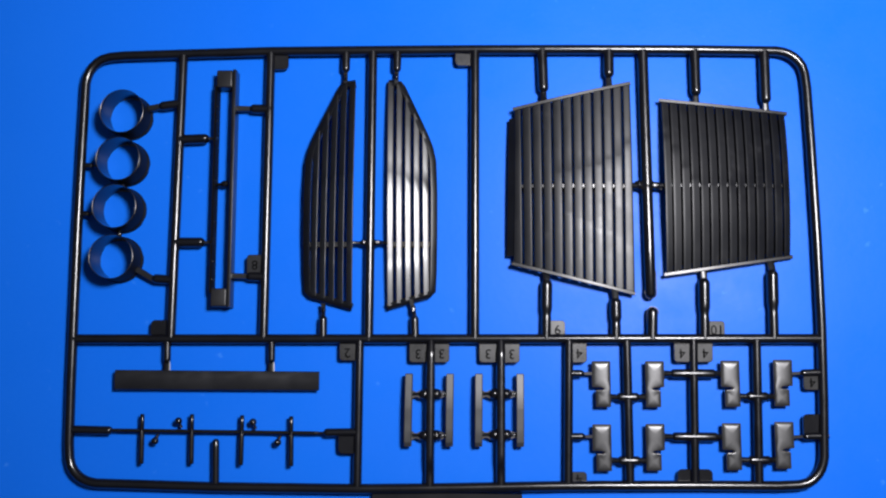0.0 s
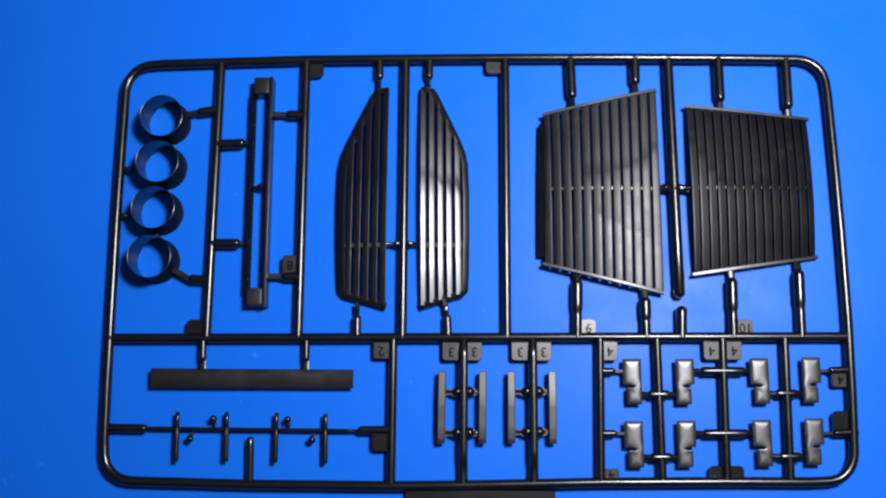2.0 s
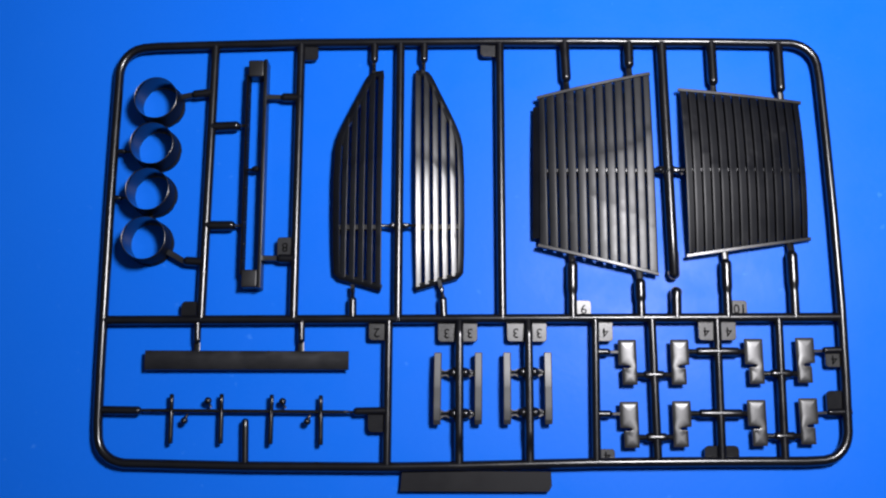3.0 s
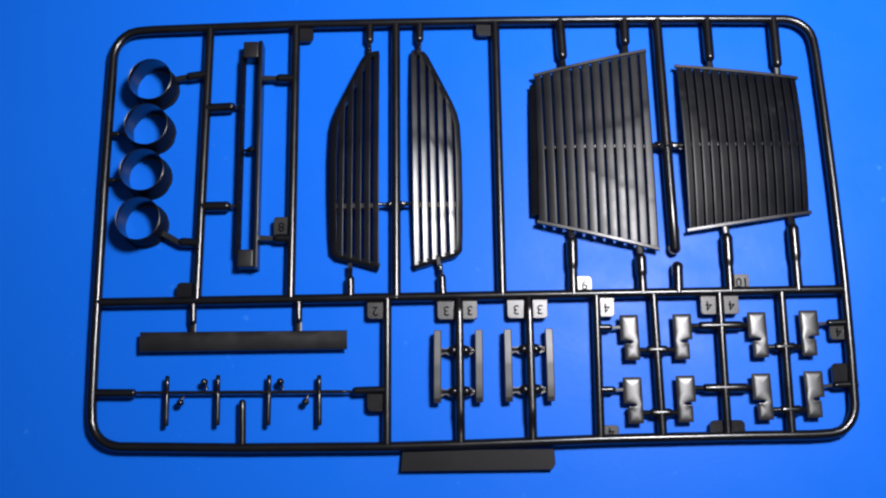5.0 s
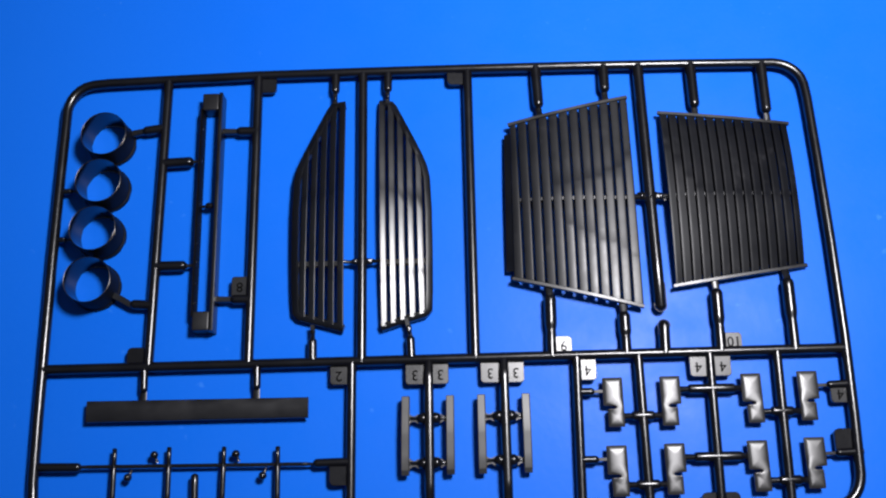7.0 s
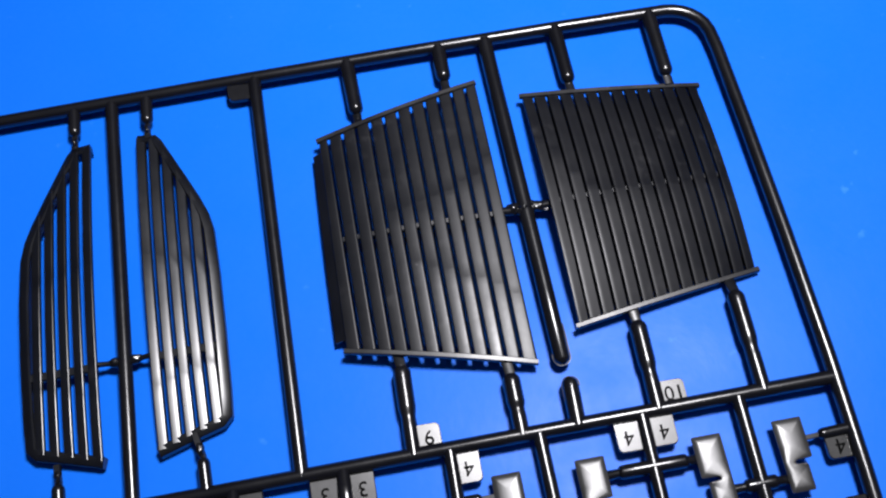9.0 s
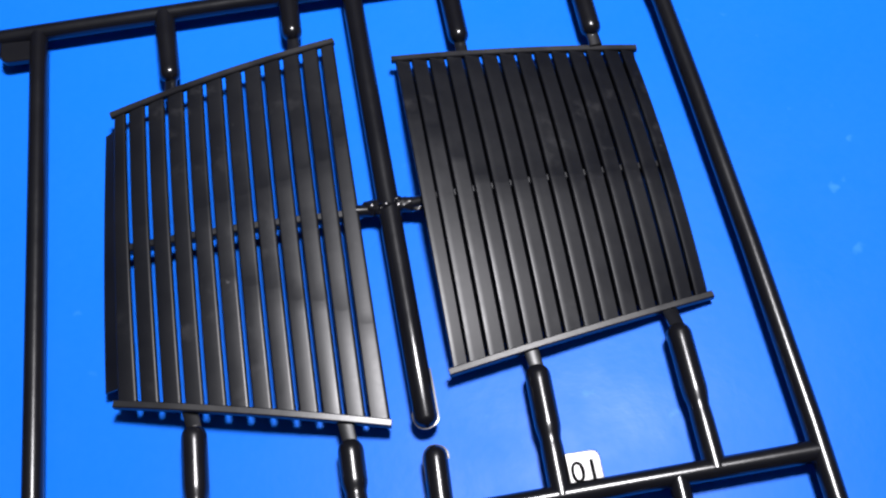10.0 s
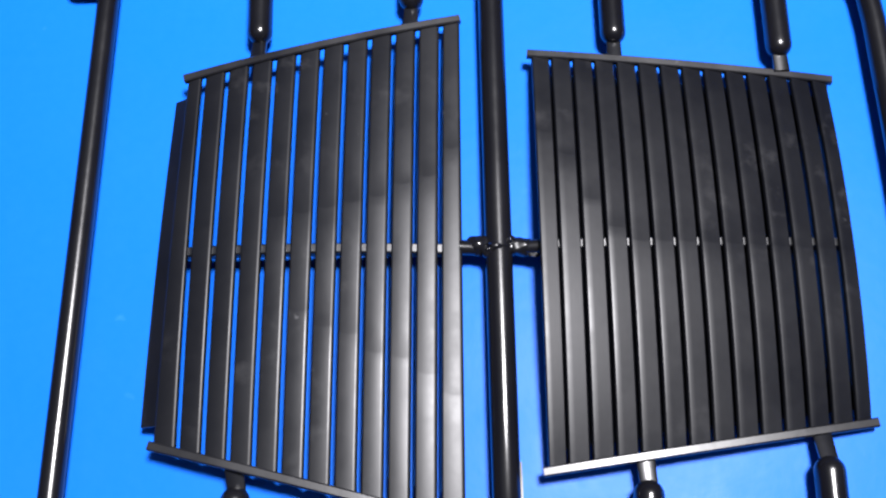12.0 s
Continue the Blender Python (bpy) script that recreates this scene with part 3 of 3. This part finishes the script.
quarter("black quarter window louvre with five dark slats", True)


# ---- four open tubes ----
def tube(x, y, r=0.80, z0=-0.33, z1=0.72, turn=0.0):
    bm = bmesh.new()
    n = 48
    prof = [(r, z0), (r, z0 + 0.16), (r - 0.03, z0 + 0.18), (r - 0.04, z1 - 0.02), (r - 0.045, z1 - 0.004), (r - 0.055, z1), (r - 0.068, z1 - 0.004), (r - 0.073, z1 - 0.02), (r - 0.09, z0)]
    rings = []
    for i in range(n):
        a = 2 * math.pi * i / n
        # the lower edge has shallow steps
        step = 0.05 if (math.degrees(a) + turn) % 60 < 14 else 0.0
        rings.append([at(x + q * math.cos(a), y + q * math.sin(a), z + (step if z == z0 else 0)) for q, z in prof])
    loft(bm, rings, closed=True)
    ob = part("tube", bm, DULL_TUBE, sprue, "thin-walled open black tube standing upright")
    # polished inside, dull outside
    ob.data.materials.append(TUBE)
    for p in ob.data.polygons:
        mid = Vector((0, 0, 0))
        for k in p.vertices:
            mid += ob.data.vertices[k].co / len(p.vertices)
        away = Vector(((mid - at(x, y)).x, (mid - at(x, y)).y, 0))
        p.material_index = 1 if p.normal.dot(away) < 0 else 0
    bm = bmesh.new()
    rings = []
    for i in range(n):
        a = 2 * math.pi * i / n
        rings.append([at(x + (r - 0.058 + 0.013 * math.cos(b)) * math.cos(a), y + (r - 0.058 + 0.013 * math.cos(b)) * math.sin(a), z1 + 0.014 * math.sin(b)) for b in (2 * math.pi * k / 8 for k in range(8))])
    loft(bm, rings, closed=True)
    part("rim", bm, SATIN, ob)
    # a narrow step inside, at the foot, only along the lit arc; pale colour gives the highlight
    bm = bmesh.new()
    rings = []
    for i in range(25):
        a = radians(15 + 100 * i / 24)
        w = 0.045 * math.sin(math.pi * i / 24) ** 0.5 + 0.004
        rings.append([at(x + q * math.cos(a), y + q * math.sin(a), z0 + z) for q, z in ((r - 0.085, 0.09), (r - 0.09 - w * 0.5, 0.085), (r - 0.09 - w, 0.05), (r - 0.09 - w, 0.005), (r - 0.085, 0.005))])
    loft(bm, rings)
    part("step", bm, FLASH, ob)


TUBES = ((1.35, 7.78), (1.29, 6.13), (1.23, 4.49), (1.19, 2.77))
for i, (x, y) in enumerate(TUBES):
    tube(x, y, turn=17 * i)
for (xa, ya), (xb, yb) in zip(TUBES, TUBES[1:]):
    bm = bmesh.new()
    lathe(bm, at((xa + xb) / 2, (ya + yb) / 2 + 0.14), at((xa + xb) / 2, (ya + yb) / 2 - 0.14), [(0, 0.05), (0.08, 0.08), (0.14, 0.09), (0.2, 0.08), (0.28, 0.05)], 14)
    part("gate", bm, GLOSS, sprue)


# ---- long lamp housing: an open channel ----
def housing():
    p = empty("lamp_housing")
    p.parent = sprue
    tagged(p, "long open black plastic channel with solid ends")
    for y0, y1 in ((8.72, 9.33), (1.12, 1.74)):
        bm = bmesh.new()
        box(bm, 4.48, 5.03, y0, y1, -0.33, 0.28, 0.06, 3)
        part("end_block", bm, DULL, p)
    bm = bmesh.new()
    box(bm, 5.035, 5.16, 1.10, 9.35, -0.32, 0.30, 0.025)
    part("side_wall", bm, SATIN, p)
    bm = bmesh.new()
    rings = []
    n = 96
    for i in range(n + 1):
        y = 1.6 + 7.2 * i / n
        w = 0.006 * math.sin(i * 1.7)
        rings.append([at(4.41, y, -0.32), at(4.415, y, 0.22), at(4.43, y, 0.245), at(4.45 + w, y, 0.245), at(4.465 + w, y, 0.22), at(4.50, y, -0.32)])
    loft(bm, rings)
    part("side_wall", bm, DULL_TUBE, p, "low thin side wall")
    rnd = random.Random(4)
    for i in range(10):
        y = 2.15 + 0.67 * i + rnd.uniform(-0.16, 0.16)
        bm = bmesh.new()
        bmesh.ops.create_icosphere(bm, subdivisions=2, radius=0.032 * CM, matrix=Matrix.Translation(at(4.475, y, 0.06)) @ Matrix.Diagonal((1, 1.4, 0.8, 1)))
        part("tooth", bm, GLOSS, p)
    bm = bmesh.new()
    a, b = at(4.50, 5.34, 0.0), at(4.94, 5.37, 0.06)
    lathe(bm, a, b, [(0, 0.05), (0.18, 0.05), (0.22, 0.09), (0.32, 0.125), (0.42, 0.09), (0.46, 0.02)], 14)
    part("pin", bm, GLOSS, p)


housing()


# ---- flat bar, thin rod with pins ----
def flat_bar():
    bm = bmesh.new()
    rings = []
    for i in range(13):
        u = i / 12
        x = 1.29 + 6.90 * u
        y0, y1 = -1.66 - 0.02 * u, -1.00 - 0.05 * u
        h = 0.010 * math.sin(i * 2.1)
        rings.append([at(x, y0, -0.03), at(x, y0 + 0.01, 0.045), at(x, y0 + 0.07, 0.075), at(x, y0 + 0.36, 0.10 + h), at(x, y1 - 0.03, 0.10 - h), at(x, y1, 0.07), at(x, y1, -0.03)])
    loft(bm, rings)
    part("flat_bar", bm, DULL, sprue, "long flat dark grey bar with a bevelled edge")


flat_bar()


def thin_rod():
    """A flat-topped rod with a bright chamfer along its lower side."""
    bm = bmesh.new()
    rings = []
    for i in range(25):
        u = i / 24
        x, y = 1.2 + 7.2 * u, -3.00 - 0.08 * u
        k = min(1.0, 0.8 + u * 9, 0.6 + (1 - u) * 9)
        rings.append([at(x, y + q * k, z) for q, z in ((0.050, -0.04), (0.050, 0.010), (0.034, 0.026), (-0.030, 0.022), (-0.062, 0.008), (-0.066, -0.022), (-0.050, -0.045))])
    loft(bm, rings)
    part("thin_rod", bm, GLOSS, sprue, smooth=20)


thin_rod()
for x0, y0, x1, y1 in ((2.25, -2.47, 2.27, -4.12), (3.93, -2.47, 3.95, -4.14), (5.62, -2.50, 5.61, -4.18), (7.27, -2.53, 7.29, -4.20)):
    bm = bmesh.new()
    lathe(bm, at(x0, y0, 0.02), at(x1, y1, 0.02), [(0, 0.055), (0.015, 0.072), (0.25, 0.075), (0.50, 0.075), (0.53, 0.062), (0.57, 0.062), (0.60, 0.084), (0.63, 0.087), (1.0, 0.088), (1.4, 0.088), (1.60, 0.086), (1.635, 0.075), (1.65, 0.05)], 24)
    part("pin", bm, GLOSS, sprue, smooth=50)
for x, y, s in ((3.48, -2.70, 1), (2.71, -3.36, -1), (5.99, -2.73, 1), (6.83, -3.40, -1)):
    bm = bmesh.new()
    bmesh.ops.create_uvsphere(bm, u_segments=18, v_segments=12, radius=0.125 * CM, matrix=Matrix.Translation(at(x, y, 0.03)))
    lathe(bm, at(x, y, -0.04), at(x + 0.07, y - 0.22 * s, -0.09), [(0, 0.05), (0.14, 0.045), (0.24, 0.06)], 10)
    part("knob", bm, GLOSS, sprue)

# ---- four short bars beside their runners ----
for x0, x1 in ((11.21, 11.17), (12.58, 12.55), (13.54, 13.52), (14.91, 14.90)):
    bm = bmesh.new()
    rings = []
    for u, z, w in ((0, 0.10, 0.11), (0.012, 0.16, 0.125), (0.25, 0.20, 0.125), (0.475, 0.23, 0.125), (0.495, 0.225, 0.125), (0.75, 0.205, 0.125), (0.93, 0.17, 0.125), (0.945, 0.16, 0.125), (1.0, 0.07, 0.12)):
        x, y = x0 + (x1 - x0) * u, -1.11 - 2.40 * u
        rings.append([at(x - w, y, -0.05), at(x - w, y, z), at(x - w + 0.02, y, z + 0.02), at(x + w - 0.03, y, z + 0.02), at(x + w, y, z - 0.01), at(x + w, y, -0.05)])
    loft(bm, rings)
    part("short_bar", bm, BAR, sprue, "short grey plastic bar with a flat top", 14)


# ---- eight notched hinge blocks ----
def block(x, y, flip):
    """A chamfered block with a narrow notch cut in from one side. x, y: upper left corner."""
    foot = ((0, 0), (0.62, 0), (0.62, -0.55), (0.62, -0.92), (0.62, -1.2), (0.62, -1.52), (0.12, -1.52), (0.12, -0.98), (0.36, -0.965), (0.40, -0.92), (0.34, -0.875), (0, -0.86))
    # the line along the top towards which the sides round in
    crown = ((0.27, -0.30), (0.35, -0.30), (0.36, -0.56), (0.53, -0.92), (0.44, -1.18), (0.40, -1.27), (0.34, -1.27), (0.36, -1.17), (0.49, -0.99), (0.51, -0.92), (0.49, -0.86), (0.27, -0.62))

    def soft(pts, r):
        """The outline with its corners rounded off."""
        out = []
        n = len(pts)
        for i in range(n):
            p, a, b = Vector(pts[i]), Vector(pts[i - 1]), Vector(pts[(i + 1) % n])
            ra, rb = min(r, (a - p).length * 0.45), min(r, (b - p).length * 0.45)
            p0, p1 = p + (a - p).normalized() * ra, p + (b - p).normalized() * rb
            out += [tuple(p0), tuple((p0 + p1 + p * 2) / 4), tuple(p1)]
        return out

    foot, crown = soft(foot, 0.035), soft(crown, 0.01)

    # the notch is cut straight down from the top
    cut = [0.85 if 0.15 < px < 0.45 and -1.0 < py < -0.85 else 0.0 for px, py in foot]

    def rg(pts, z, s=1.0):
        return [at(x + 0.31 + (px - 0.31) * s, y - 0.76 + (py + 0.76) * s, z + (max(0.110 - z, 0) * c if z > 0.04 else 0)) for (px, py), c in zip(pts, cut)]

    bm = bmesh.new()
    rings = [rg(foot, -0.10, 0.88), rg(foot, 0.02), rg(foot, 0.052)]
    for u, z in ((0.06, 0.062), (0.16, 0.080), (0.30, 0.095), (0.42, 0.101), (0.70, 0.107), (1.0, 0.110)):
        rings.append(rg([mixp(p, q, u) for p, q in zip(foot, crown)], z))
    loft(bm, rings)
    bmesh.ops.triangulate(bm, faces=[f for f in bm.faces if len(f.verts) > 4])
    if flip:
        mid = at(x + 0.31, y).x
        for v in bm.verts:
            v.co.x = 2 * mid - v.co.x
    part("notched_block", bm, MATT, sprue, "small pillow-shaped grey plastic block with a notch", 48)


for x, y, flip in ((17.29, -0.69, False), (19.06, -0.69, True), (21.55, -0.67, False), (23.28, -0.64, True),
                   (17.28, -2.77, False), (19.03, -2.75, True), (21.53, -2.72, False), (23.25, -2.67, True)):
    block(x, y, flip)


# ---- number tabs ----
def numeral(text, x, y, size, z, parent):
    cu = bpy.data.curves.new("numeral", "FONT")
    cu.body, cu.align_x, cu.align_y, cu.size, cu.extrude = text, "CENTER", "CENTER", size * CM, 0.012 * CM
    cu.resolution_u = 4
    ob = bpy.data.objects.new("numeral", cu)
    me = bpy.data.meshes.new_from_object(ob)
    bpy.data.objects.remove(ob)
    bpy.data.curves.remove(cu)
    me.transform(Matrix.Translation(at(x, y, z)) @ Matrix.Rotation(math.pi, 4, "Z"))
    me.materials.append(INK)
    o = new("numeral", me)
    o.parent = parent


def tab(x0, x1, y0, y1, free, text="", z=0.06, material=None):
    """A thin plate in the angle of two runners; free: the corner that stands out, rounded."""
    bm = bmesh.new()
    r = 0.11 if text else 0.16
    pts = []
    for name, cx, cy, a0 in (("ne", x1, y1, 0), ("nw", x0, y1, 90), ("sw", x0, y0, 180), ("se", x1, y0, 270)):
        if name in free.split():
            ox, oy = cx - r * (1 if "e" in name else -1), cy - r * (1 if "n" in name else -1)
            pts += [(ox + r * math.cos(radians(a0 + 22.5 * k)), oy + r * math.sin(radians(a0 + 22.5 * k))) for k in range(5)]
        else:
            pts.append((cx, cy))
    mx = (x0 + x1) / 2
    my = (y0 + y1) / 2

    def rg(z, s):
        return [at(mx + (px - mx) * s, my + (py - my) * s, z - 0.045 * (px - mx) + 0.04 * (py - my)) for px, py in pts]

    loft(bm, [rg(z - 0.12, 1), rg(z - 0.015, 1), rg(z, 0.95)])
    ob = part("number_tab", bm, material or (SMOOTH if text else GLOSS), sprue, smooth=30)
    if text:
        numeral(text, mx, my - 0.01, 0.45, z + 0.010, ob)


tab(8.86, 9.40, -0.68, -0.12, "sw", "2")
tab(8.86, 9.40, -3.76, -3.18, "sw")
tab(11.21, 11.80, -0.74, -0.12, "sw", "3")
tab(12.04, 12.55, -0.74, -0.12, "se", "3")
tab(13.55, 14.14, -0.74, -0.12, "sw", "3")
tab(14.38, 14.90, -0.75, -0.12, "se", "3")
tab(16.62, 17.14, -0.74, -0.10, "se", "4")
tab(20.03, 20.56, -0.72, -0.10, "sw", "4")
tab(20.80, 21.31, -0.72, -0.10, "se", "4")
tab(24.26, 24.84, -1.63, -1.10, "sw", "4", 0.02)
tab(24.20, 24.84, -3.06, -2.42, "nw", "", 0.02)
tab(16.56, 17.08, -4.74, -4.32, "ne", "4", 0.0, SATIN)
tab(20.05, 20.50, -4.72, -4.22, "nw", "", 0.0)
tab(20.76, 21.20, -4.72, -4.22, "ne", "", 0.0)
tab(15.92, 16.43, 0.10, 0.66, "ne", "9")
tab(21.22, 21.73, 0.10, 0.64, "ne", "10")
tab(5.66, 6.20, 2.24, 2.90, "nw", "8", 0.08, SATIN)
tab(2.42, 3.02, 0.12, 0.68, "nw", "", 0.02)
tab(6.42, 6.92, 9.42, 9.98, "se", "", 0.02)
tab(12.74, 13.30, 9.50, 9.98, "sw", "", 0.04)


# ---- name plate under the bottom runner ----
def plate():
    bm = bmesh.new()
    pts = [(10.0, -5.02), (14.95, -5.06), (14.97, -5.52), (14.87, -5.70), (9.94, -5.68)]
    rg = lambda z, s: [at(12.43 + (x - 12.43) * s, -5.36 + (y + 5.36) * s, z) for x, y in pts]  # noqa: E731
    loft(bm, [rg(-0.20, 1), rg(-0.055, 1), rg(-0.03, 0.994)])
    ob = part("name_plate", bm, PLATE, sprue, "flat black plate with faint raised marks", 30)
    for x, w in ((10.75, 0.45), (11.35, 0.30), (12.1, 0.36), (12.55, 0.36), (13.05, 0.42)):
        b2 = bmesh.new()
        box(b2, x, x + w, -5.47, -5.25, -0.036, -0.027)
        part("raised_mark", b2, PLATE, ob)


plate()
